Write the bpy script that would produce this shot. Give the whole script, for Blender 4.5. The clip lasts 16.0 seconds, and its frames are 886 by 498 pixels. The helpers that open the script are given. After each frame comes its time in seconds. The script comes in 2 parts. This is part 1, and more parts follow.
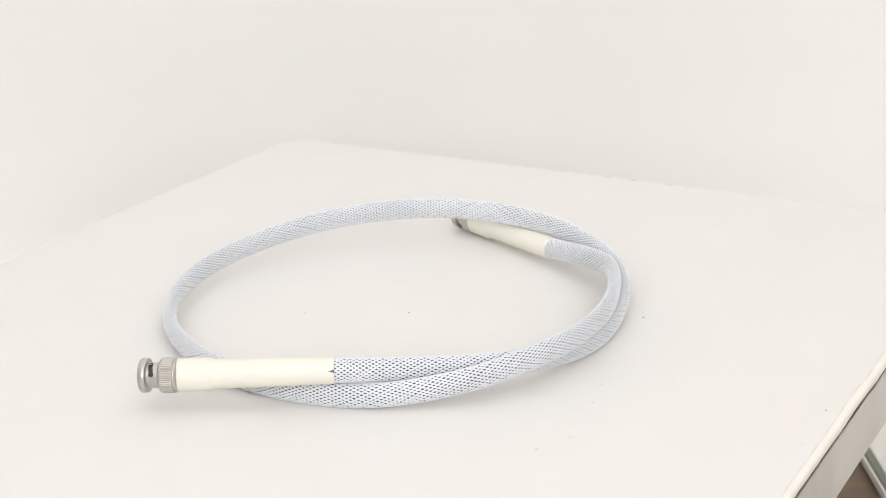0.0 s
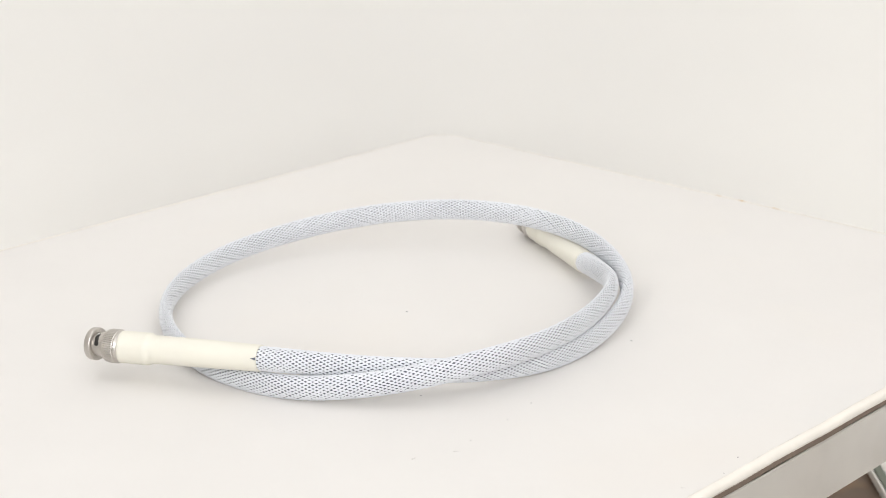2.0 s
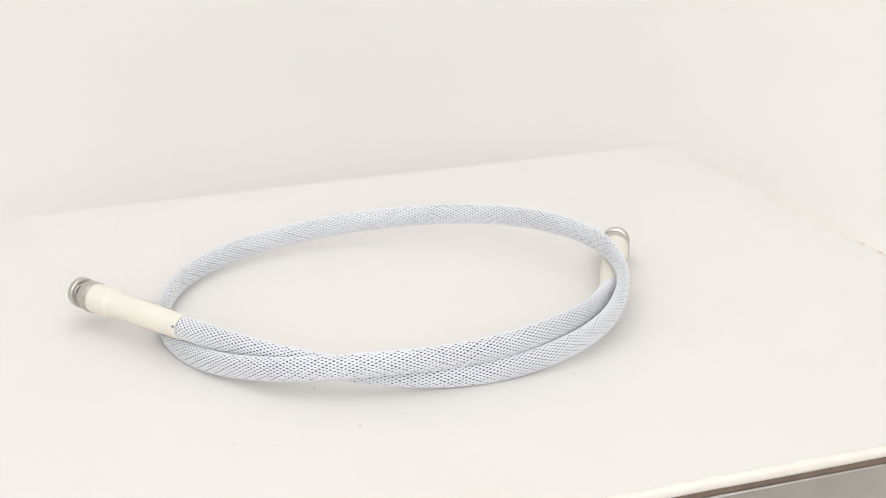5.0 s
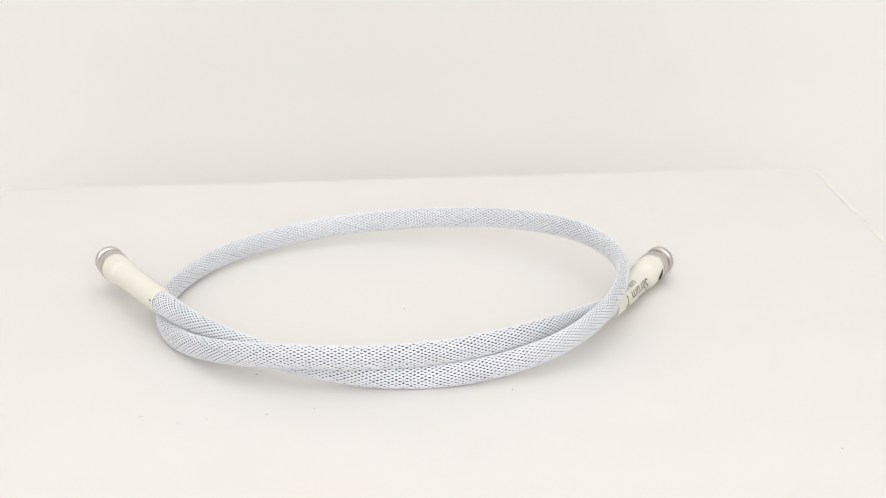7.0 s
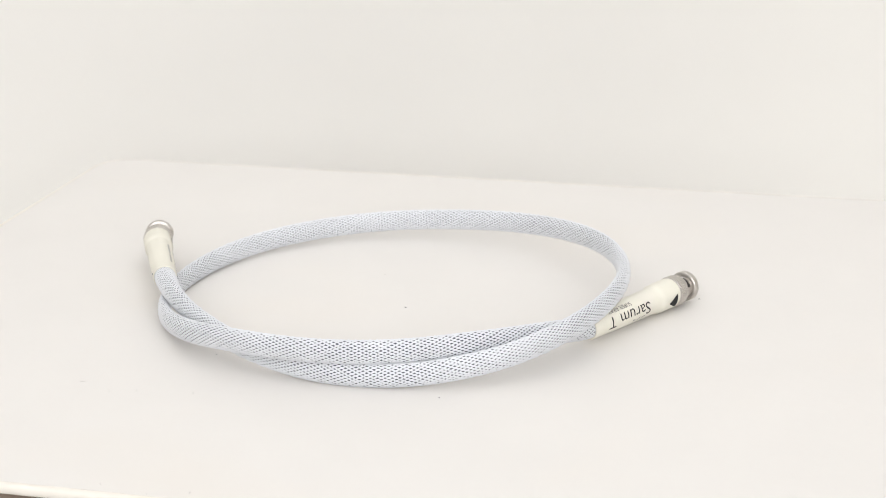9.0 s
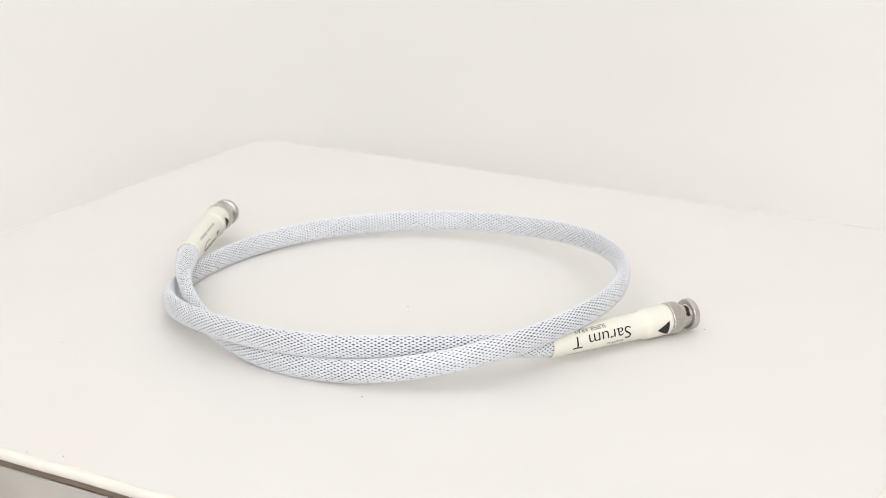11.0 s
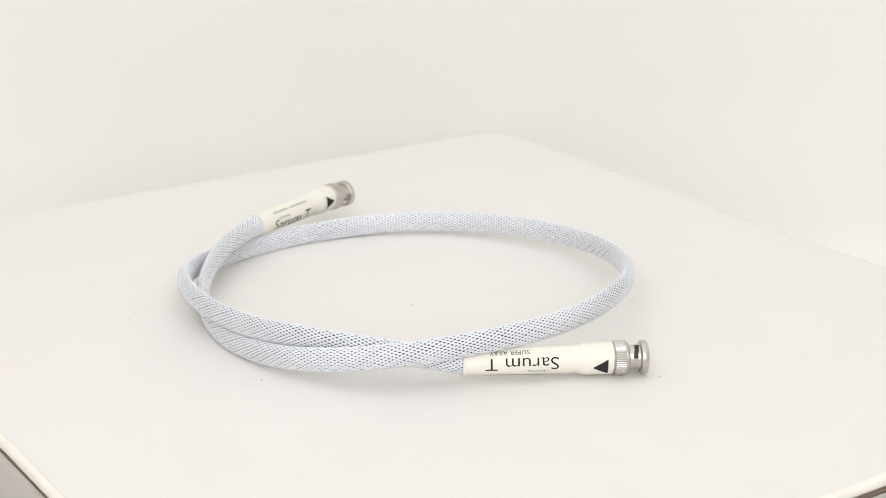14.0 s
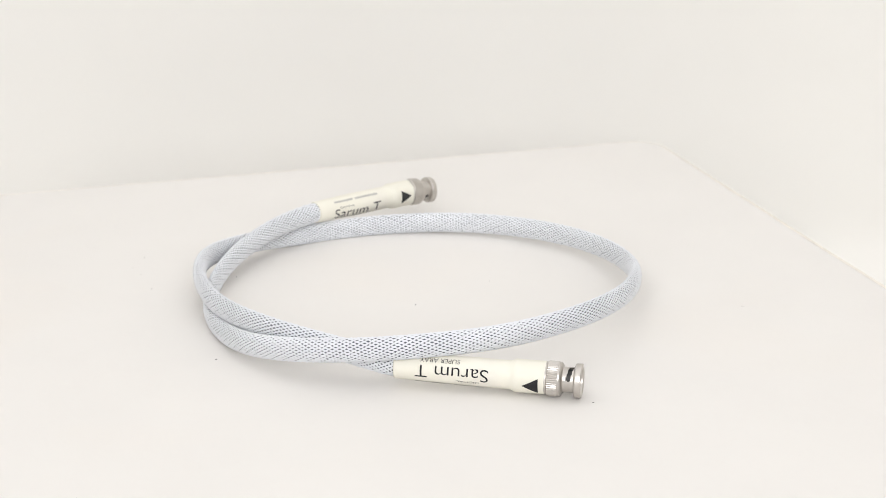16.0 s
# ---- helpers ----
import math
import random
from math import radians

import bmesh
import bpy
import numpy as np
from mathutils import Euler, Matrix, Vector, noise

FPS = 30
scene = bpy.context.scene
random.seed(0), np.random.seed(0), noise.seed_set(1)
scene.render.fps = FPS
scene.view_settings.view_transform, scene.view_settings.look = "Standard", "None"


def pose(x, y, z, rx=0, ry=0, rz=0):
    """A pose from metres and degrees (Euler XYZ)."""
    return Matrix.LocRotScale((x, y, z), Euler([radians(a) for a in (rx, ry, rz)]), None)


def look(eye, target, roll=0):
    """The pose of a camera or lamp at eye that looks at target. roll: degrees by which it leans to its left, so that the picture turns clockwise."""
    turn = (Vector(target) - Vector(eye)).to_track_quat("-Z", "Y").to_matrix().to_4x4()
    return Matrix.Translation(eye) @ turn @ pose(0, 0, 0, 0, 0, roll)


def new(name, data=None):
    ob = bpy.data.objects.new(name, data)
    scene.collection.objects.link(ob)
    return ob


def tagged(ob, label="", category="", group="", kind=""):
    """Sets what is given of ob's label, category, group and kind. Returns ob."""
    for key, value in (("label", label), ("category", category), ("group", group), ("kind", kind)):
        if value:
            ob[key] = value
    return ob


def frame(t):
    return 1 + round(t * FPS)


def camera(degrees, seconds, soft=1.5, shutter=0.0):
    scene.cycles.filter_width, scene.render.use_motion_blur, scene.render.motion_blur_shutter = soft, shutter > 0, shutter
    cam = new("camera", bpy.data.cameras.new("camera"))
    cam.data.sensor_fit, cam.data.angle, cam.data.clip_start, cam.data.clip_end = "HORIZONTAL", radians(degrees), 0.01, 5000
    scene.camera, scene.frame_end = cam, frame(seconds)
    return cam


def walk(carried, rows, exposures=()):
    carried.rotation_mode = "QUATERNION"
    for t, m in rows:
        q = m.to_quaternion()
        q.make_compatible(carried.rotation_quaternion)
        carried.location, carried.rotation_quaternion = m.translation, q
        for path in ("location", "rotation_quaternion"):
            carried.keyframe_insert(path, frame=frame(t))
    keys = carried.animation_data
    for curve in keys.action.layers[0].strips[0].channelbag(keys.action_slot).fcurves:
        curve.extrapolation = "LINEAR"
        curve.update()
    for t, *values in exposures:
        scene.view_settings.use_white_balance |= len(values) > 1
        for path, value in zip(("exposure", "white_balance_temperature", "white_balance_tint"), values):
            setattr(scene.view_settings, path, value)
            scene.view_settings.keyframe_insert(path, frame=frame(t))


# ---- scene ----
# A loop of braided cable lies on a white board that a turntable turns before a still camera.
TURN = [(t, -t * (8.330 + 0.0188 * t - 0.00025 * t * t)) for t in range(0, 17)]

cam = camera(29.15, 16.0, soft=0.8)
cam.data.dof.use_dof, cam.data.dof.focus_distance, cam.data.dof.aperture_fstop = True, 0.73, 20.0
EYE = pose(0, -0.7665, 0.2833, 0, 0, -0.965) @ pose(0, 0, 0, 71.72, 0, 0) @ pose(0, 0, 0, 0, 0, -0.71)
walk(cam, [(0.0, EYE), (16.0, EYE)], [(0.0, 0.0), (16.0, 0.0)])

# ---- light: a large softbox overhead, and an unseen front fill added to brighten the backdrop ----
world = bpy.data.worlds.new("world")
scene.world = world
world.use_nodes = True
world.node_tree.nodes["Background"].inputs[0].default_value = (1.0, 0.97, 0.93, 1)
world.node_tree.nodes["Background"].inputs[1].default_value = 0.05


def lamp(name, size, watts, colour, m):
    data = bpy.data.lights.new(name, "AREA")
    data.shape, data.size, data.size_y = "RECTANGLE", size[0], size[1]
    data.energy, data.color = watts, colour
    ob = new(name, data)
    ob.matrix_world = m
    return ob


SOFTBOX = look((0.0, -0.05, 1.15), (0.0, 0.05, 0.0))
FRONT_FILL = look((0.0, -2.10, 1.05), (0.0, 0.5, 0.0))
lamp("softbox_lamp", (2.3, 2.0), 10.9, (0.985, 0.985, 1.0), SOFTBOX)
# Added fill, out of view: lifts the backdrop and softens the board's shadows.
lamp("front_fill_lamp", (2.4, 1.3), 39.3, (0.985, 0.985, 1.0), FRONT_FILL)


# ---- materials ----
def material(name, colour, rough=0.5, metal=0.0, vary=0.05, scale=30.0, bump=0.0, bump_scale=200.0, blotch=None, blotch_scale=6.0, blotch_at=(0.55, 0.75), coat=0.0):
    """A Principled surface with fine grain, broad blotches in a second colour and a fine relief."""
    m = bpy.data.materials.new(name)
    m.use_nodes = True
    n, l = m.node_tree.nodes, m.node_tree.links
    p = n["Principled BSDF"]
    p.inputs["Roughness"].default_value, p.inputs["Metallic"].default_value = rough, metal
    p.inputs["Coat Weight"].default_value = coat
    co = n.new("ShaderNodeTexCoord")
    grain = n.new("ShaderNodeTexNoise")
    grain.inputs["Scale"].default_value, grain.inputs["Detail"].default_value = scale, 5
    l.new(co.outputs["Object"], grain.inputs["Vector"])
    ramp = n.new("ShaderNodeValToRGB")
    ramp.color_ramp.elements[0].position, ramp.color_ramp.elements[1].position = 0.3, 0.7
    ramp.color_ramp.elements[0].color = (*[c * (1 - vary) for c in colour], 1)
    ramp.color_ramp.elements[1].color = (*[min(1, c * (1 + vary)) for c in colour], 1)
    l.new(grain.outputs["Fac"], ramp.inputs["Fac"])
    last = ramp.outputs["Color"]
    if blotch:
        broad = n.new("ShaderNodeTexNoise")
        broad.inputs["Scale"].default_value, broad.inputs["Detail"].default_value = blotch_scale, 3
        l.new(co.outputs["Object"], broad.inputs["Vector"])
        at = n.new("ShaderNodeMapRange")
        at.inputs["From Min"].default_value, at.inputs["From Max"].default_value = blotch_at
        l.new(broad.outputs["Fac"], at.inputs["Value"])
        mix = n.new("ShaderNodeMix")
        mix.data_type = "RGBA"
        l.new(at.outputs["Result"], mix.inputs["Factor"])
        l.new(last, mix.inputs["A"])
        mix.inputs["B"].default_value = (*blotch, 1)
        last = mix.outputs["Result"]
    l.new(last, p.inputs["Base Color"])
    rr = n.new("ShaderNodeMapRange")
    rr.inputs["To Min"].default_value, rr.inputs["To Max"].default_value = max(0.02, rough - 0.08), min(1, rough + 0.08)
    l.new(grain.outputs["Fac"], rr.inputs["Value"])
    l.new(rr.outputs["Result"], p.inputs["Roughness"])
    if bump:
        fine = n.new("ShaderNodeTexNoise")
        fine.inputs["Scale"].default_value, fine.inputs["Detail"].default_value = bump_scale, 4
        l.new(co.outputs["Object"], fine.inputs["Vector"])
        b = n.new("ShaderNodeBump")
        b.inputs["Strength"].default_value, b.inputs["Distance"].default_value = bump, 0.001
        l.new(fine.outputs["Fac"], b.inputs["Height"])
        l.new(b.outputs["Normal"], p.inputs["Normal"])
    return m


WHITE_BOARD = material("white_board", (0.78, 0.757, 0.728), 0.55, vary=0.012, scale=18, bump=0.06, bump_scale=160, blotch=(0.785, 0.752, 0.712), blotch_scale=7)
BOARD_EDGE = material("cream_board_edge", (0.86, 0.815, 0.74), 0.6, vary=0.04, scale=60, bump=0.2, bump_scale=300, blotch=(0.62, 0.42, 0.20), blotch_scale=26, blotch_at=(0.76, 0.86))
BROWN_LAYER = material("brown_layer", (0.20, 0.15, 0.115), 0.8, vary=0.15, scale=120, bump=0.2)
# The paler second colour paints cloudy reflections into the steel.
STEEL = material("brushed_steel", (0.54, 0.515, 0.49), 0.33, metal=1.0, vary=0.12, scale=26, bump=0.06, bump_scale=30, blotch=(0.62, 0.60, 0.575), blotch_scale=15, blotch_at=(0.42, 0.62))
TAN = material("tan_glue", (0.80, 0.765, 0.71), 0.7, vary=0.1, scale=90)
ORANGE = material("orange_stain", (0.70, 0.52, 0.30), 0.7, vary=0.2, scale=300)
SCRATCH = material("dark_scratch", (0.22, 0.20, 0.15), 0.7, vary=0.2)
DIRT = material("grey_dirt", (0.07, 0.065, 0.07), 0.9, vary=0.3, scale=900)
SMUDGE = material("faint_smudge", (0.70, 0.675, 0.645), 0.8, vary=0.1, scale=500)
NYLON = material("white_nylon_braid", (0.83, 0.848, 0.88), 0.45, vary=0.03, scale=260)
CORE = material("slate_cable_jacket", (0.11, 0.12, 0.15), 0.6, vary=0.1, scale=200)
SHRINK = material("cream_heat_shrink", (0.80, 0.775, 0.68), 0.55, vary=0.015, scale=70, bump=0.10, bump_scale=220, blotch=(0.775, 0.745, 0.67), blotch_scale=40)
INK = material("black_ink", (0.012, 0.012, 0.014), 0.75, vary=0.1, scale=400)
PALE_INK = material("grey_ink", (0.48, 0.47, 0.44), 0.6, vary=0.1, scale=400)
NICKEL = material("satin_nickel", (0.57, 0.54, 0.505), 0.34, metal=1.0, vary=0.05, scale=240, bump=0.03, bump_scale=900, blotch=(0.55, 0.52, 0.48), blotch_scale=160)
# Near-black in place of nickel: the shade inside the bayonet slots as colour.
SLOT_SHADE = material("slot_shade", (0.05, 0.048, 0.045), 0.5, vary=0.2)
PTFE = material("white_insulator", (0.75, 0.74, 0.70), 0.5, vary=0.03)
GOLD = material("gold_pin", (0.75, 0.56, 0.25), 0.25, metal=1.0, vary=0.05)
BACKDROP = material("white_backdrop_paper", (0.875, 0.86, 0.825), 0.85, vary=0.01, scale=5, bump=0.03, bump_scale=40, blotch=(0.865, 0.847, 0.81), blotch_scale=2)
WOOD = material("brown_wood", (0.13, 0.082, 0.052), 0.55, vary=0.25, scale=16, bump=0.1, bump_scale=60, blotch=(0.30, 0.16, 0.06), blotch_scale=9, blotch_at=(0.6, 0.75))
PANEL = material("white_panel", (0.74, 0.71, 0.66), 0.5, vary=0.02, scale=9, bump=0.03)
GREEN_EDGE = material("grey_green_edging", (0.13, 0.145, 0.11), 0.4, vary=0.08, scale=40)
PLASTER = material("white_plaster", (0.85, 0.835, 0.80), 0.9, vary=0.03, scale=8, bump=0.1, bump_scale=60)
# Pale so that the steel tray has a bright floor to reflect.
BOUNCE_FLOOR = material("pale_bounce_floor", (0.62, 0.60, 0.57), 0.7, vary=0.08, scale=7, bump=0.1)
CLOTH = material("black_cloth", (0.03, 0.03, 0.03), 0.9, vary=0.2)
DIFFUSER = material("white_diffuser", (0.85, 0.85, 0.85), 0.9, vary=0.01)
PLASTIC = material("grey_plastic", (0.25, 0.25, 0.25), 0.5, vary=0.06)


# ---- builders ----
def part(name, bm, mat, parent=None, label="", smooth=False):
    """Links a bmesh as one mesh object, under a thing or a part where one is given."""
    me = bpy.data.meshes.new(name)
    if smooth:
        for f in bm.faces:
            f.smooth = True
    bm.to_mesh(me)
    bm.free()
    me.materials.append(mat)
    ob = new(name, me)
    ob.parent = parent
    return tagged(ob, label)


def thing(name, label, category, group="", kind=""):
    return tagged(new(name), label, category, group, kind)


def block(size, at=(0, 0, 0), bevel=0.0, segments=2, turn=0.0):
    bm = bmesh.new()
    bmesh.ops.create_cube(bm, size=1, matrix=Matrix.Translation(at) @ pose(0, 0, 0, 0, 0, turn) @ Matrix.Diagonal((*size, 1)))
    if bevel:
        bmesh.ops.bevel(bm, geom=bm.edges[:], offset=bevel, segments=segments, affect="EDGES", profile=0.5)
    return bm


def lathe(profile, segments=64, skip=None, wobble=None):
    """Turns a profile of (x, radius) round the x axis. skip(i, j): leaves a face out. wobble(x, angle): added to the radius."""
    bm = bmesh.new()
    rings = []
    for x, r in profile:
        ring = []
        for j in range(segments):
            a = 2 * math.pi * j / segments
            q = r + (wobble(x, a) if wobble and r > 0 else 0)
            ring.append(bm.verts.new((x, q * math.sin(a), q * math.cos(a))))
        rings.append(ring)
    for i in range(len(rings) - 1):
        for j in range(segments):
            if skip and skip(i, j):
                continue
            k = (j + 1) % segments
            bm.faces.new((rings[i][j], rings[i][k], rings[i + 1][k], rings[i + 1][j]))
    return bm


def axes(at, along, outward):
    """A pose at a place, x along, z as near outward as it can be."""
    x = Vector(along).normalized()
    z = Vector(outward)
    z = (z - x * z.dot(x)).normalized()
    y = z.cross(x)
    m = Matrix((x, y, z)).transposed().to_4x4()
    return Matrix.Translation(at) @ m


# ---- the setting: room, table top, backdrop ----
# A room added out of view; its pale floor and walls bounce light back.
def room():
    wall = 0.1
    lo, hi = (-2.2, -2.8, -0.95), (2.2, 1.8, 1.75)
    mid = [(a + b) / 2 for a, b in zip(lo, hi)]
    size = [b - a for a, b in zip(lo, hi)]
    for name, s, at in (("floor", (size[0] + 0.2, size[1] + 0.2, wall), (mid[0], mid[1], lo[2] - 0.05)),
                        ("ceiling", (size[0] + 0.2, size[1] + 0.2, wall), (mid[0], mid[1], hi[2] + 0.05)),
                        ("wall_north", (size[0], wall, size[2]), (mid[0], hi[1] + 0.05, mid[2])),
                        ("wall_south", (size[0], wall, size[2]), (mid[0], lo[1] - 0.05, mid[2])),
                        ("wall_east", (wall, size[1] + 0.2, size[2]), (hi[0] + 0.05, mid[1], mid[2])),
                        ("wall_west", (wall, size[1] + 0.2, size[2]), (lo[0] - 0.05, mid[1], mid[2]))):
        ob = part(name, block(s, at), BOUNCE_FLOOR if name == "floor" else PLASTER)
        tagged(ob, "unseen pale grey floor that brightens the tray's reflection" if name == "floor" else "plain white plaster " + name.split("_")[0], name.split("_")[0], kind="structure")


TABLE_Z = -0.200


def table():
    t = thing("work_table", "brown wooden work table under the turntable", "table")
    part("tabletop", block((1.9, 1.55, 0.04), (0, 0.25, TABLE_Z - 0.02), 0.004), WOOD, t)
    for x in (-0.88, 0.88):
        for y in (-0.46, 0.96):
            part("leg", block((0.06, 0.06, 0.71), (x, y, -0.595), 0.004), WOOD, t)


def backdrop():
    """White paper bowed round the back and the sides of the table; at its foot it sweeps forward over the table."""
    bm = bmesh.new()
    half, back, r, sweep = 0.80, 0.56, 0.50, 0.06
    plan = [((half, y), (-1, 0)) for y in np.linspace(-0.45, back - r, 10)]
    for a in np.linspace(0, math.pi / 2, 20)[1:]:
        plan.append(((half - r + r * math.cos(a), back - r + r * math.sin(a)), (-math.cos(a), -math.sin(a))))
    plan += [((-x, y), (-u, v)) for (x, y), (u, v) in plan[-2::-1]]
    section = [(0.46, TABLE_Z + 0.0006), (0.30, TABLE_Z + 0.0006)]
    for a in np.linspace(0, math.pi / 2, 12):
        section.append((sweep * (1 - math.sin(a)), TABLE_Z + 0.0006 + sweep * (1 - math.cos(a))))
    section += [(0.0, 0.3), (0.0, 0.6), (0.0, 0.95)]

    def inward(d, u):
        """The foot lies wide at the sides of the table and narrow at its back."""
        return d if d <= sweep else d * (0.36 + 0.64 * abs(u) ** 3)

    for k in (0.0, 0.0005):
        rows = [[bm.verts.new((x + u * (inward(d, u) - k), y + v * (inward(d, u) - k), z - k)) for (x, y), (u, v) in plan] for d, z in section]
        for a, b in zip(rows, rows[1:]):
            for i in range(len(plan) - 1):
                bm.faces.new((a[i], a[i + 1], b[i + 1], b[i]))
    ob = part("backdrop", bm, BACKDROP, smooth=True)
    tagged(ob, "seamless white paper backdrop bowed round the table", "backdrop", kind="structure")


def sheets():
    """White sheets that lie on the table beside and before the turntable; the one beside it has an edging."""
    p = thing("laminated_sheet", "white laminated sheet with a grey-green edging strip", "sheet")
    x = PANEL_X
    part("sheet", block((0.225, 0.86, 0.006), (x + 0.0085 + 0.1125, 0.01, TABLE_Z + 0.004), 0.001), PANEL, p)
    part("edging", block((0.0060, 0.86, 0.007), (x + 0.0055, 0.01, TABLE_Z + 0.0045), 0.0008), GREEN_EDGE, p, "grey-green edging strip")
    part("lip", block((0.0018, 0.86, 0.006), (x + 0.0015, 0.01, TABLE_Z + 0.004), 0.0006), PANEL, p)
    # Added out of view so that the steel tray reflects white, not brown.
    f = part("bounce_sheet", block((0.76, 0.20, 0.0008), (-0.10, -0.40, TABLE_Z + 0.0012)), BACKDROP)
    tagged(f, "unseen white sheet added to brighten the tray's reflection", "paper")


def softbox(m, size):
    s = thing("softbox", "unseen black softbox lamp with a white diffuser", "softbox", "studio lamps")
    s.matrix_world = m
    w, h = size
    part("diffuser", block((w, h, 0.004), (0, 0, 0.012)), DIFFUSER, s)
    bm = bmesh.new()
    a = [bm.verts.new((x * w / 2 * 1.03, y * h / 2 * 1.03, 0.016)) for x, y in ((-1, -1), (1, -1), (1, 1), (-1, 1))]
    b = [bm.verts.new((x * 0.09, y * 0.09, 0.38)) for x, y in ((-1, -1), (1, -1), (1, 1), (-1, 1))]
    for i in range(4):
        bm.faces.new((a[i], a[(i + 1) % 4], b[(i + 1) % 4], b[i]))
    bm.faces.new(b)
    part("hood", bm, CLOTH, s)
    top = m @ Vector((0, 0, 0.36))
    rod = lathe([(0.0, 0.0), (0.0, 0.012), (1.75 - top.z, 0.012), (1.75 - top.z, 0.0)], 24)
    ob = part("pole", rod, PLASTIC, s)
    ob.matrix_local = m.inverted() @ Matrix.Translation(top) @ pose(0, 0, 0, 0, -90, 0)
    return s


# ---- the turntable and its board; their frame turns by BOARD_TURN against the cable's ----
BOARD_TURN = -28.5
BOARD_LO, BOARD_HI = (-0.230, -0.264), (0.2170, 0.2548)


def outline(grow=0.0, ragged=0.0, radius=0.019, step=0.004):
    """A rounded rectangle round the board, ragged by a slow noise, as points in its plane."""
    x0, y0, x1, y1 = BOARD_LO[0] - grow, BOARD_LO[1] - grow, BOARD_HI[0] + grow, BOARD_HI[1] + grow
    pts = []
    for cx, cy, a0, nx, ny in ((x1, y1, 0, x0, y1), (x0, y1, 90, x0, y0), (x0, y0, 180, x1, y0), (x1, y0, 270, x1, y1)):
        ox = cx - radius * (1 if cx > 0 else -1)
        oy = cy - radius * (1 if cy > 0 else -1)
        for k in range(7):
            a = radians(a0 + 15 * k)
            pts.append(Vector((ox + radius * math.cos(a), oy + radius * math.sin(a), 0)))
        far = Vector((nx, ny, 0))
        run = far - Vector((cx, cy, 0))
        n = int((run.length - 2 * radius) / step)
        start = pts[-1].copy()
        for k in range(1, n):
            pts.append(start + run.normalized() * (run.length - 2 * radius) * k / n)
    if ragged:
        for p in pts:
            d = p.normalized()
            p += d * ragged * (noise.noise(p * 28) + 0.45 * noise.noise(p * 110))
    return pts


def rings(bm, loops, cap=(False, False)):
    made = [[bm.verts.new(p) for p in loop] for loop in loops]
    for a, b in zip(made, made[1:]):
        for i in range(len(a)):
            k = (i + 1) % len(a)
            bm.faces.new((a[i], a[k], b[k], b[i]))
    if cap[0]:
        bm.faces.new(made[0][::-1])
    if cap[1]:
        bm.faces.new(made[-1])
    return made


def at_z(pts, z, inset=0.0, sag=0.0):
    out = []
    for p in pts:
        q = p - p.normalized() * inset
        out.append((q.x, q.y, z - sag * max(0.0, noise.noise(p * 9 + Vector((3, 1, 7))))))
    return out


def board():
    """The white sheet on the turntable; its rim is a cream band, a little ragged."""
    rag = outline(0.0, 0.0004)
    bm = bmesh.new()
    rings(bm, [at_z(rag, 0.0, 0.0032), at_z(outline(), 0.0, 0.05)], (False, True))
    rings(bm, [at_z(rag, -0.0037, 0.0032)], (True, False))
    bmesh.ops.recalc_face_normals(bm, faces=bm.faces[:])
    b = part("white_board", bm, WHITE_BOARD)
    tagged(b, "white square board with worn cream edges on a turntable", "board")
    bm = bmesh.new()
    rings(bm, [at_z(rag, 0.0, 0.0032), at_z(rag, -0.0001, 0.0010), at_z(rag, -0.0010, 0.0002), at_z(rag, -0.0031, 0.0, 0.0009), at_z(rag, -0.0036, 0.0004, 0.0009), at_z(rag, -0.0037, 0.0032)])
    part("edge_band", bm, BOARD_EDGE, b, "worn cream edge with small stains", True)
    bm = bmesh.new()
    rings(bm, [at_z(rag, 0.0001, 0.0036), at_z(rag, 0.0003, 0.0033), at_z(rag, 0.0001, 0.0030)])
    part("edge_seam", bm, TAN, b, "faint tan seam along the edge")
    y = BOARD_HI[1] + 0.0002
    for x0, z0, x1, z1 in ((0.054, -0.0006, 0.044, -0.0010), (0.044, -0.0010, 0.029, -0.0012), (0.0216, -0.0013, 0.008, -0.0022), (0.008, -0.0022, -0.006, -0.0027)):
        d = math.hypot(x1 - x0, z1 - z0)
        crack = part("crack", block((d, 0.0004, 0.00028)), SCRATCH, b)
        z = (z0 + z1) / 2
        crack.matrix_local = pose((x0 + x1) / 2, y, z, 0, -math.degrees(math.atan2(z1 - z0, x1 - x0)), 0)
    rng = random.Random(4)

    def speck(place, size, mat, name):
        bm = bmesh.new()
        bmesh.ops.create_icosphere(bm, subdivisions=1, radius=1, matrix=Matrix.Diagonal((size[0], size[1], size[2], 1)))
        for v in bm.verts:
            v.co *= rng.uniform(0.75, 1.2)
        ob = part(name, bm, mat, b, smooth=True)
        ob.matrix_local = pose(0, 0, 0, 0, 0, -BOARD_TURN) @ pose(place[0], place[1], size[2] * 0.2, 0, 0, rng.uniform(0, 360))

    for x, y, s in SPECKS:
        speck((x, y), (s * 0.9, s * rng.uniform(0.3, 0.6), 0.00015), DIRT, "dirt_speck")
    for x, r in ((0.035, 0.0022), (0.012, 0.0030), (-0.004, 0.0018)):
        bm = bmesh.new()
        bmesh.ops.create_icosphere(bm, subdivisions=2, radius=1, matrix=Matrix.Diagonal((r, r * 0.13, 0.00025, 1)))
        ob = part("blotch", bm, ORANGE, b, "orange stain", True)
        ob.matrix_local = pose(x, BOARD_HI[1] - 0.0018, 0.0, 0, 0, rng.uniform(-4, 4))
    for x, y, s in SMUDGES:
        speck((x, y), (s, s * 0.25, 0.00008), SMUDGE, "smudge")
    return b


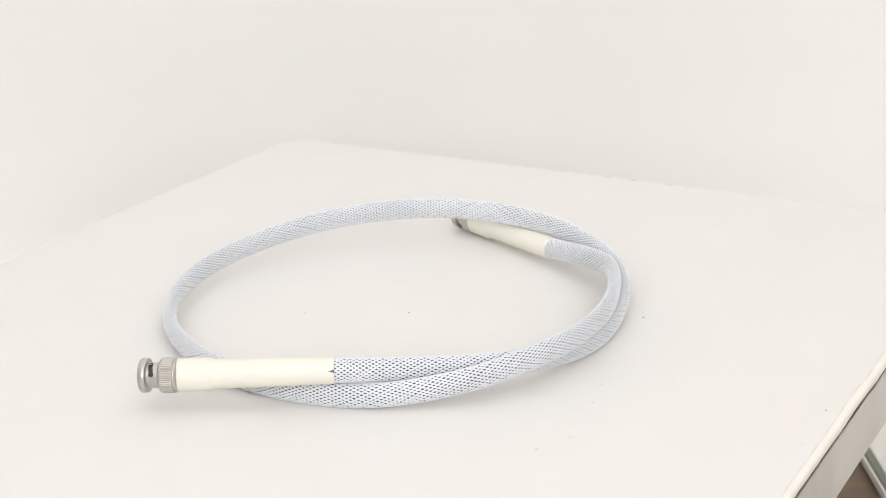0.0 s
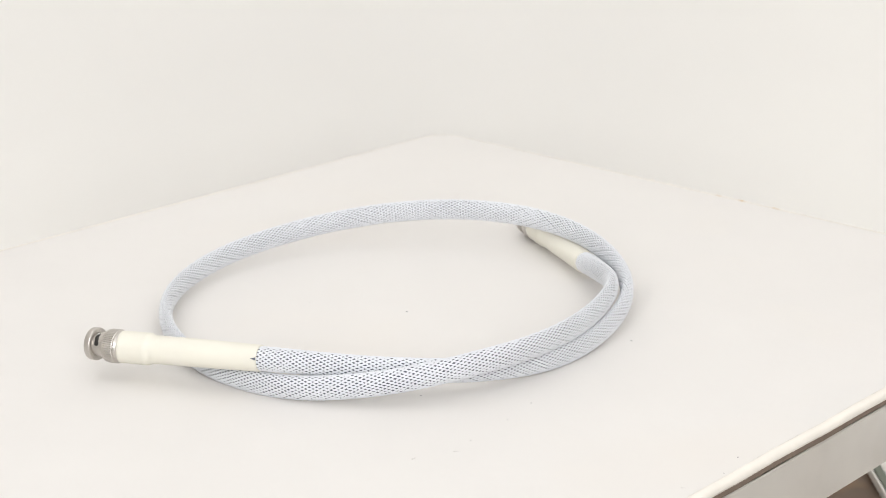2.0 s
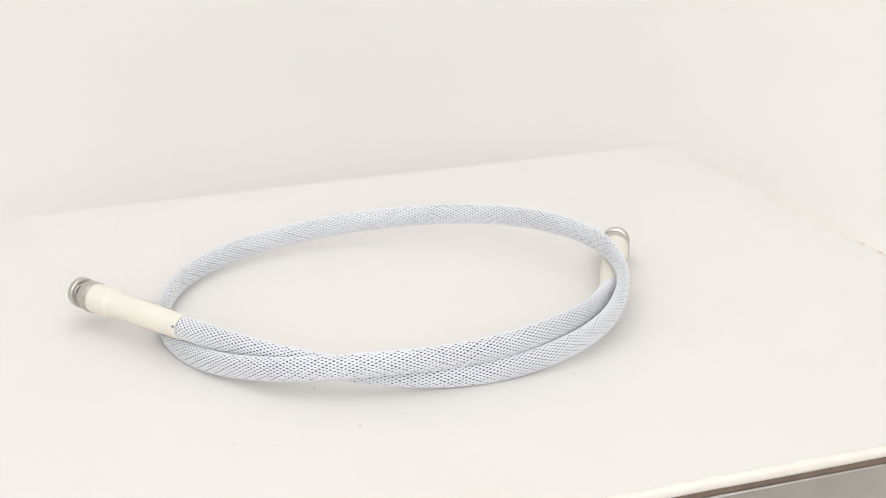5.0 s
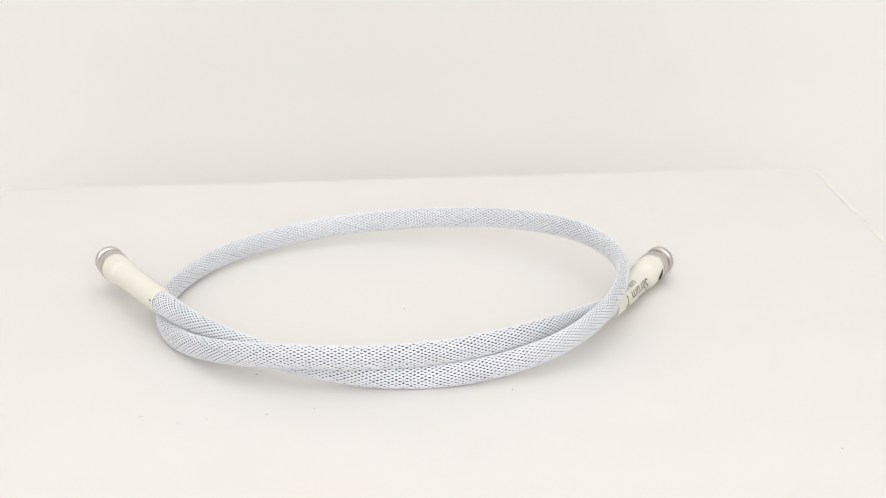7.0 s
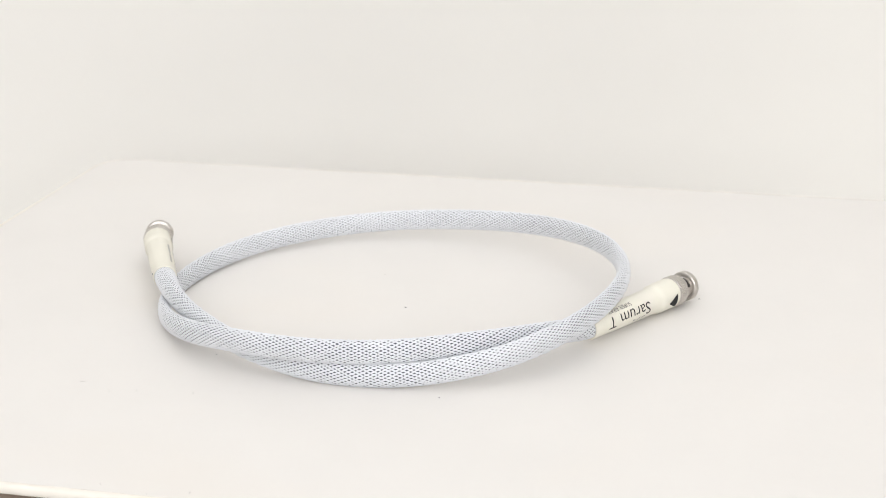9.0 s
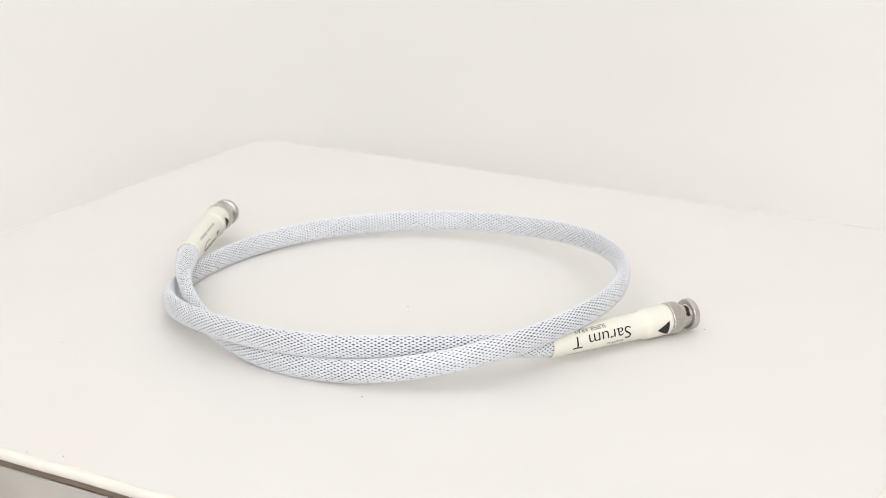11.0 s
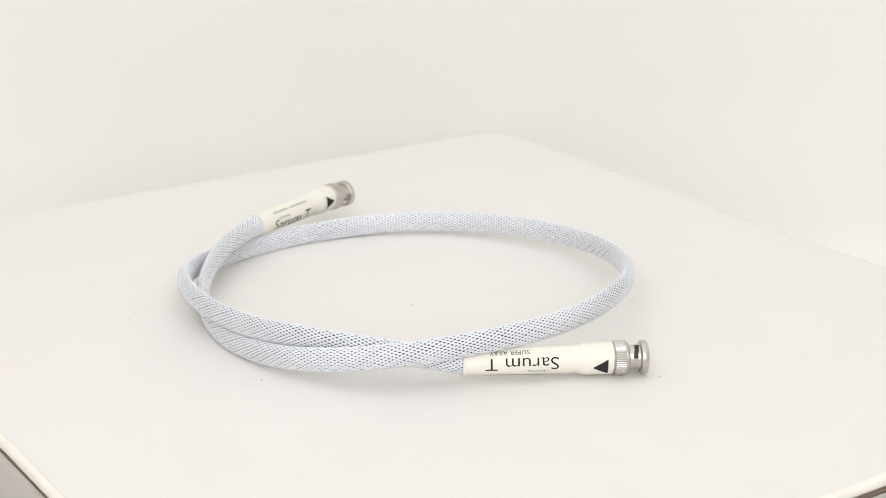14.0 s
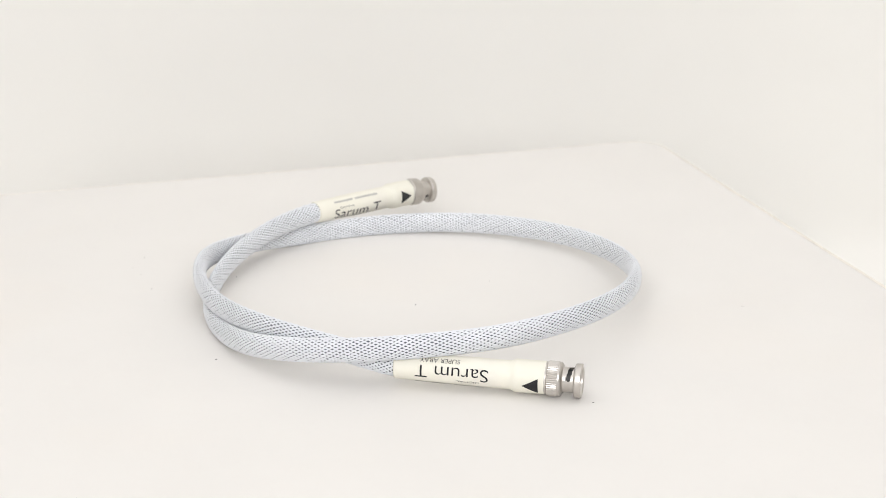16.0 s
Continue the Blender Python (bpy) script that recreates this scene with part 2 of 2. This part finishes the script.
def turntable():
    t = thing("turntable", "square steel turntable under the white board", "turntable")
    bm = bmesh.new()
    o = outline(-0.0012, 0.0006)
    rings(bm, [at_z(o, -0.0066), at_z(o, -0.0039)], (True, True))
    part("under_layer", bm, BROWN_LAYER, t, "thin brown layer between board and tray")
    bm = bmesh.new()
    o = outline(-0.0006, 0.0, 0.006)
    rings(bm, [at_z(o, -0.0345, 0.004), at_z(o, -0.0345, 0.0008), at_z(o, -0.0338), at_z(o, -0.0075), at_z(o, -0.0069, 0.0006), at_z(o, -0.0068, 0.004)], (True, True))
    part("tray", bm, STEEL, t, "brushed steel tray")
    part("hub", lathe([(-0.035, 0.0), (-0.035, 0.03), (-0.0352, 0.09), (-0.050, 0.09), (-0.050, 0.0)], 48), PLASTIC, t).matrix_local = pose(0, 0, -0.0695, 0, 90, 0) @ pose(0, 0, 0)
    return t


def pedestal():
    b = thing("pedestal", "round grey pedestal that carries the turntable", "pedestal")
    part("drum", lathe([(0.0, 0.0), (0.0, 0.10), (0.002, 0.104), (0.112, 0.104), (0.115, 0.10), (0.115, 0.0)], 64), PLASTIC, b).matrix_local = pose(0, 0, TABLE_Z + 0.115, 0, 90, 0)


# ---- the cable ----
CABLE_WIDE, CABLE_TALL, CABLE_ROUND = 0.0033, 0.0056, 0.0054
ROUTE_FROM, ROUTE_STEP = -120.9, 21.048
ROUTE_R = [0.1305, 0.1166, 0.1069, 0.1012, 0.0981, 0.0972, 0.1002, 0.0987, 0.0978, 0.0984, 0.0982, 0.0997, 0.1033, 0.1089, 0.1136, 0.1179, 0.1195, 0.1205, 0.1199, 0.1167, 0.1100, 0.1008, 0.0951, 0.0936, 0.0908, 0.0966]
ROUTE_Z = [0.0164, 0.0159, 0.0126, 0.0082, 0.0053, 0.0062, 0.0114, 0.0161, 0.0195, 0.0208, 0.0207, 0.0187, 0.0153, 0.0116, 0.0094, 0.0075, 0.0065, 0.0052, 0.0053, 0.0102, 0.0153, 0.0156, 0.0162, 0.0174, 0.0132, 0.0073]
START, END = -107.2, 401.7
PLUG_A = ((-0.0339, -0.1154, 0.0165), (-0.0987, -0.1124, 0.0144), (-0.1150, -0.1096, 0.0135))
PLUG_B = ((0.0698, 0.0613, 0.0090), (0.0341, 0.1147, 0.0080), (0.0251, 0.1282, 0.0077))


def spline(values, u):
    e = [2 * values[0] - values[1], *values, 2 * values[-1] - values[-2]]
    i = max(0, min(len(values) - 2, int(u)))
    f = u - i
    a, b, c, d = e[i:i + 4]
    return 0.5 * (2 * b + (c - a) * f + (2 * a - 5 * b + 4 * c - d) * f * f + (3 * b - a - 3 * c + d) * f ** 3)


def route():
    """The middle of the cable at even steps of length, by distance and height over the angle round the loop."""
    raw = []
    for k in range(1201):
        a = START + (END - START) * k / 1200
        u = (a - ROUTE_FROM) / ROUTE_STEP
        r, z = spline(ROUTE_R, u), spline(ROUTE_Z, u)
        raw.append((r * math.cos(radians(a)), r * math.sin(radians(a)), z))
    raw = np.array(raw)
    for _ in range(120):
        raw[1:-1] = 0.25 * raw[:-2] + 0.5 * raw[1:-1] + 0.25 * raw[2:]
    # both ends run into their sleeves
    for plug, order in ((PLUG_A, 1), (PLUG_B, -1)):
        end, joint = np.array(plug[0]), np.array(plug[1])
        line = raw[::order]
        away = np.concatenate([[0], np.cumsum(np.linalg.norm(np.diff(line, axis=0), axis=1))])
        f = np.clip(1 - away / 0.06, 0, 1)
        line = line + (f * f * (3 - 2 * f))[:, None] * (end - line[0])
        into = (joint - end) / np.linalg.norm(joint - end)
        line = np.concatenate([[end + into * d for d in (0.005, 0.004, 0.003, 0.002, 0.001)], line])
        raw = line[::order]
    for _ in range(40):
        raw[1:-1] = 0.25 * raw[:-2] + 0.5 * raw[1:-1] + 0.25 * raw[2:]
    s = np.concatenate([[0], np.cumsum(np.linalg.norm(np.diff(raw, axis=0), axis=1))])
    return raw, s


def frames_along(places):
    t = np.gradient(places, axis=0)
    t /= np.linalg.norm(t, axis=1)[:, None]
    side = np.cross(t, (0, 0, 1.0))
    side /= np.linalg.norm(side, axis=1)[:, None]
    return side, np.cross(side, t)


def mesh_part(name, verts, faces, mat, parent, label=""):
    me = bpy.data.meshes.new(name)
    me.from_pydata(verts.tolist(), [], faces.tolist())
    me.polygons.foreach_set("use_smooth", [True] * len(me.polygons))
    me.materials.append(mat)
    ob = new(name, me)
    ob.parent = parent
    return tagged(ob, label)


def oval(x, length):
    """Half width and half height of the cable at that length: round in the sleeves, pressed flat on edge between."""
    f = np.clip(np.minimum(x, length - x) / 0.05, 0, 1)
    f = f * f * (3 - 2 * f)
    near = np.clip(np.minimum(x, length - x) / 0.009, 0, 1)
    uneven = 1 + 0.02 * np.sin(x * 61) + 0.015 * np.sin(x * 137 + 1)
    taper = 0.93 + 0.07 * near
    return (CABLE_ROUND + (CABLE_WIDE - CABLE_ROUND) * f) * (1 + (uneven - 1) * f) * taper, (CABLE_ROUND + (CABLE_TALL - CABLE_ROUND) * f) * taper


def braid(cable):
    """Flat strands of three threads, as many each way, that pass over and under one another round the jacket."""
    raw, s = route()
    length = s[-1]
    strands = 18
    # the jacket that shows dark through the gaps
    m, ring = 600, 28
    along = np.linspace(0, length, m + 1)
    axis = np.stack([np.interp(along, s, raw[:, k]) for k in range(3)], 1)
    side, up = frames_along(axis)
    a = 2 * np.pi * np.arange(ring) / ring
    w, h = oval(along, length)
    v = axis[:, None] + ((w - 0.00070)[:, None] * np.cos(a))[..., None] * side[:, None] + ((h - 0.00070)[:, None] * np.sin(a))[..., None] * up[:, None]
    i, j = np.meshgrid(np.arange(m), np.arange(ring), indexing="ij")
    k = (j + 1) % ring
    f = np.stack([i * ring + j, i * ring + k, (i + 1) * ring + k, (i + 1) * ring + j], -1).reshape(-1, 4)
    jacket = mesh_part("jacket", v.reshape(-1, 3), f, CORE, cable, "dark slate jacket under an open white braid")

    # the braid is drawn out where the cable is pressed flat, and stands closer where it is round
    fine = np.linspace(0, length, 4000)
    w, h = oval(fine, length)
    open_cell = 0.0024 + 0.0007 * np.clip((CABLE_ROUND - w) / (CABLE_ROUND - CABLE_WIDE), 0, 1)
    count_up = np.concatenate([[0], np.cumsum(np.diff(fine) * 2 / open_cell[1:])])
    n = int(count_up[-1])
    at = np.interp(np.arange(n + 1) * count_up[-1] / n, count_up, fine)
    turn = np.pi * np.arange(n + 1) / strands
    lean = np.arctan2(2 * math.pi * 0.0047 / strands, np.interp(at, fine, open_cell))
    rng = np.random.default_rng(5)
    threads = ((-1, -0.00016), (-0.74, 0.00001), (-0.36, -0.00002), (0, 0.00010), (0.36, -0.00002), (0.74, 0.00001), (1, -0.00016), (0, -0.00022))
    count = len(threads)
    i = np.arange(n)
    faces = np.concatenate([np.stack([i * count + p, i * count + (p + 1) % count, (i + 1) * count + (p + 1) % count, (i + 1) * count + p], 1) for p in range(count)])
    slow = np.interp(at, np.linspace(0, length, 40), rng.standard_normal(40))
    for way in (1, -1):
        for k in range(strands):
            drift = 0.05 * np.interp(at, np.linspace(0, length, 60), rng.standard_normal(60))
            a = way * turn + 2 * np.pi * (k + drift) / strands
            wave = np.where((np.arange(n + 1) + k) % 2 == 0, 1.0, -1.0) * way
            wide = 0.00041 * (1 + 0.05 * rng.standard_normal()) * (1 + 0.06 * slow + 0.04 * rng.standard_normal(n + 1))
            lines = []
            for off, lift in threads:
                x = np.clip(at - way * off * wide * np.sin(lean), 0, length)
                phase = a + off * wide * np.cos(lean) / 0.0047
                w, h = oval(x, length)
                # even steps round the oval
                uneven = (h * h - w * w) / (4 * (h * h + w * w))
                q = phase
                for _ in range(4):
                    q = phase - uneven * np.sin(2 * q)
                d = -0.00024 + 0.00016 * wave + lift
                c = np.stack([np.interp(x, s, raw[:, e]) for e in range(3)], 1)
                if off == -1:
                    side, up = frames_along(np.stack([np.interp(at, s, raw[:, e]) for e in range(3)], 1))
                lines.append(c + ((w + d) * np.cos(q))[:, None] * side + ((h + d) * np.sin(q))[:, None] * up)
            mesh_part("braid_strand", np.stack(lines, 1).reshape(-1, 3), faces, NYLON, jacket)


SLEEVE = 0.0650


def sleeve_radius(x):
    """The heat shrink: tight on the braid, wider over the back of the plug."""
    if x < 0.0495:
        return 0.00575 + 0.00045 * min(1, x / 0.03)
    if x < 0.0525:
        f = (x - 0.0495) / 0.003
        return 0.0062 + 0.0009 * f * f * (3 - 2 * f)
    return 0.0071


def wrap(bm, centre, angle, way, lift=0.00006):
    """Bends a flat mesh (x: reading direction, y: up) round the sleeve, with its middle at that place and angle."""
    lo = min(v.co.y for v in bm.verts)
    hi = max(v.co.y for v in bm.verts)
    y = lo + 0.0005
    while y < hi:
        bmesh.ops.bisect_plane(bm, geom=bm.verts[:] + bm.edges[:] + bm.faces[:], plane_co=(0, y, 0), plane_no=(0, 1, 0))
        y += 0.0005
    for v in bm.verts:
        x = centre + way * v.co.x
        r = sleeve_radius(x) + lift
        a = radians(angle) + v.co.y / r
        v.co = (x, way * r * math.sin(a), r * math.cos(a))
    return bm


def lettering(words, width, height):
    data = bpy.data.curves.new("words", "FONT")
    data.body = words
    data.resolution_u = 4
    data.offset = -0.005
    ob = bpy.data.objects.new("words", data)
    scene.collection.objects.link(ob)
    bpy.context.view_layer.update()
    me = bpy.data.meshes.new_from_object(ob.evaluated_get(bpy.context.evaluated_depsgraph_get()))
    bm = bmesh.new()
    bm.from_mesh(me)
    bpy.data.objects.remove(ob)
    bpy.data.curves.remove(data)
    bpy.data.meshes.remove(me)
    xs, ys = [v.co.x for v in bm.verts], [v.co.y for v in bm.verts]
    w, h = max(xs) - min(xs), max(ys) - min(ys)
    for v in bm.verts:
        v.co = ((v.co.x - min(xs) - w / 2) * width / w, (v.co.y - min(ys) - h / 2) * height / h, 0)
    return bm


def bar(width, height):
    bm = bmesh.new()
    n = max(1, int(width / 0.001))
    cols = [[bm.verts.new((-width / 2 + width * k / n, s * height / 2, 0)) for s in (-1, 1)] for k in range(n + 1)]
    for a, b in zip(cols, cols[1:]):
        bm.faces.new((a[0], b[0], b[1], a[1]))
    return bm


def plug_end(cable, end, joint, tip, outward, way):
    """The heat-shrink sleeve with its print, and the bayonet plug on it. way: 1 where the print reads towards the plug."""
    end, joint, tip = Vector(end), Vector(joint), Vector(tip)
    prof = [(0.0, 0.0052), (0.0, 0.0056)] + [(x, sleeve_radius(x)) for x in np.linspace(0.0004, SLEEVE, 60)] + [(SLEEVE + 0.0003, 0.0066), (SLEEVE + 0.0003, 0.004)]
    seed = 3.0 if way > 0 else 8.0

    def wobble(x, a):
        fold = 0.00016 * math.exp(-((x - 0.0520 - 0.0006 * math.sin(a + seed)) / 0.0006) ** 2)
        return fold - 0.00008 + 0.00006 * noise.noise((x * 160, seed + 1.5 * math.cos(a), 1.5 * math.sin(a))) + 0.00003 * noise.noise((x * 520, seed + 4 * math.cos(a), 4 * math.sin(a)))

    tube = lathe(prof, 56, wobble=wobble)
    for v in tube.verts:
        if v.co.x > SLEEVE - 0.002:
            v.co.x += 0.0005 * noise.noise((seed, 220 * v.co.y, 220 * v.co.z)) - 0.0002
    sleeve = part("heat_shrink", tube, SHRINK, cable, "cream heat-shrink sleeve with black print", True)
    sleeve.matrix_local = axes(end, joint - end, outward)
    # the print, from the maker's line (bars) down to the last line
    part("title_print", wrap(lettering("Sarum T", 0.0315, 0.0056), 0.0253, 0, way), INK, sleeve, "black printed title")
    part("line_print", wrap(lettering("SUPER ARAY", 0.0172, 0.0022), 0.0200 if way < 0 else 0.0300, -50, way), INK, sleeve, "black printed line")
    part("small_print", wrap(lettering("DIGITAL", 0.0095, 0.0010), 0.0322 if way < 0 else 0.0180, 32, way), INK, sleeve, "small black printed word")
    for c, w in ((0.0165, 0.0125), (0.0320, 0.0155)):
        part("maker_bar", wrap(bar(w, 0.0012), c if way > 0 else 0.0490 - c, 66, way), PALE_INK, sleeve, "grey printed bar")
    bm = bmesh.new()
    n = 12
    left = [bm.verts.new((-0.0034 + 0.0068 * k / n, 0.0037 * (1 - k / n), 0)) for k in range(n)]
    right = [bm.verts.new((-0.0034 + 0.0068 * k / n, -0.0037 * (1 - k / n), 0)) for k in range(n)]
    apex = bm.verts.new((0.0034, 0, 0))
    for k in range(n - 1):
        bm.faces.new((left[k], right[k], right[k + 1], left[k + 1]))
    bm.faces.new((left[-1], right[-1], apex))
    part("arrow_print", wrap(bm, 0.0588, 20, way), INK, sleeve, "black printed triangle")

    if way > 0:
        bm = bmesh.new()
        bm.faces.new([bm.verts.new(q) for q in ((-0.0012, 0.0007, 0), (-0.0012, -0.0007, 0), (0.0012, 0.0, 0))])
        part("seam_notch", wrap(bm, 0.0012, 180, 1, 0.0002), CORE, sleeve, "dark notch in the sleeve's seam")
    # the plug: collar, knurl, slotted barrel, flange, inner parts
    body = part("plug", lathe([(-0.002, 0.0), (-0.002, 0.0060), (0.0, 0.0066), (0.0003, 0.0070), (0.0008, 0.0071), (0.0012, 0.0067), (0.0031, 0.0066)], 64), NICKEL, cable, "satin nickel bayonet plug", True)
    body.matrix_local = axes(joint, tip - joint, outward) @ Matrix.Diagonal((0.95, 1, 1, 1))
    bm = lathe([(0.0010, 0.0066), (0.0012, 0.0070), (0.0016, 0.0074), (0.0060, 0.0074), (0.0061, 0.0073), (0.0070, 0.0072), (0.0076, 0.0068), (0.0081, 0.0060), (0.0083, 0.0052)], 200, wobble=lambda x, a: -0.00026 * (0.5 + 0.5 * math.cos(50 * a)) if 0.0014 < x < 0.00605 else 0)
    part("knurled_ring", bm, NICKEL, body, "knurled nickel ring")
    rows = [0.0082 + 0.0052 * k / 14 for k in range(15)]

    def slot(i, j):
        """Two slots, half a turn apart, that slant to a round stop near the flange."""
        at = 360 * (j + 0.5) / 96
        a = (at + 40) % 180 if way < 0 else (52 - at) % 180
        x = rows[i] + 0.00018
        stop = ((x - 0.0108) / 0.0012) ** 2 + ((a - 60) / 12) ** 2 < 1
        track = abs(x - (0.0108 + 0.0012 * (a - 60) / 70)) < 0.0010 and 60 < a < 128
        return stop or track

    part("slotted_barrel", lathe([(x, 0.0054) for x in rows], 96, skip=slot), NICKEL, body, "nickel barrel with dark bayonet slots", True)
    # The shell's dark colour paints the shade seen through the slots.
    part("inner_shell", lathe([(0.0082, 0.0043), (0.0134, 0.0043)], 48), SLOT_SHADE, body, "inner shell, coloured dark as the shade in the slots", True)
    part("flange", lathe([(0.0131, 0.0050), (0.0131, 0.0055), (0.0133, 0.0066), (0.0136, 0.00712), (0.0139, 0.0072), (0.0162, 0.0072), (0.0165, 0.0070), (0.0166, 0.0066), (0.0165, 0.0057), (0.0160, 0.0054), (0.0131, 0.0053)], 64), NICKEL, body, "smooth nickel flange", True)
    part("contact_sleeve", lathe([(0.0085, 0.0), (0.0085, 0.0041), (0.0150, 0.0041), (0.0152, 0.0039), (0.0150, 0.0034), (0.0100, 0.0034)], 40), NICKEL, body, smooth=True)
    part("insulator", lathe([(0.0090, 0.0), (0.0130, 0.0), (0.0130, 0.0030), (0.0090, 0.0030)][1:], 32), PTFE, body)
    part("pin", lathe([(0.0128, 0.0007), (0.0150, 0.0007), (0.0155, 0.0004), (0.0156, 0.0)], 16), GOLD, body, "gold contact pin", True)


def facing(elevation):
    """The way towards the eye at 15.5 s, in the cable's own frame, lifted by that angle."""
    a = radians(-90 + 132.7)
    e = radians(elevation)
    return Vector((math.cos(a) * math.cos(e), math.sin(a) * math.cos(e), math.sin(e)))


def cable():
    c = thing("braided_cable", "coiled white braided cable with two bayonet plugs", "cable")
    braid(c)
    plug_end(c, *PLUG_A, facing(-12), 1)
    plug_end(c, *PLUG_B, facing(6), -1)
    return c


PANEL_X = 0.2860
SPECKS = [(-0.0037, -0.0047, 0.0008), (0.0313, -0.1005, 0.00062), (0.1066, -0.017, 0.00062), (0.0725, -0.1158, 0.00046), (0.078, -0.0969, 0.00036), (0.0259, 0.1344, 0.00062), (0.226, 0.0567, 0.00046), (-0.0533, -0.0033, 0.00036), (0.163, -0.144, 0.0003), (0.1667, -0.1286, 0.00046), (0.063, -0.1387, 0.00026)]
SMUDGES = [(0.0458, -0.1601, 0.0016), (-0.1108, 0.1098, 0.0010), (0.060, -0.150, 0.0012), (0.150, -0.160, 0.0010)]

room()
table()
backdrop()
sheets()
softbox(SOFTBOX, (2.3, 2.0))
# Housing for the added front fill, never in view.
softbox(FRONT_FILL, (2.4, 1.3))
pedestal()
TURNTABLE = turntable()
BOARD = board()
CABLE = cable()


def motions():
    for ob, own in ((TURNTABLE, BOARD_TURN), (BOARD, BOARD_TURN), (CABLE, 0.0)):
        walk(ob, [(t, pose(0, 0, 0, 0, 0, own + a)) for t, a in TURN])


motions()
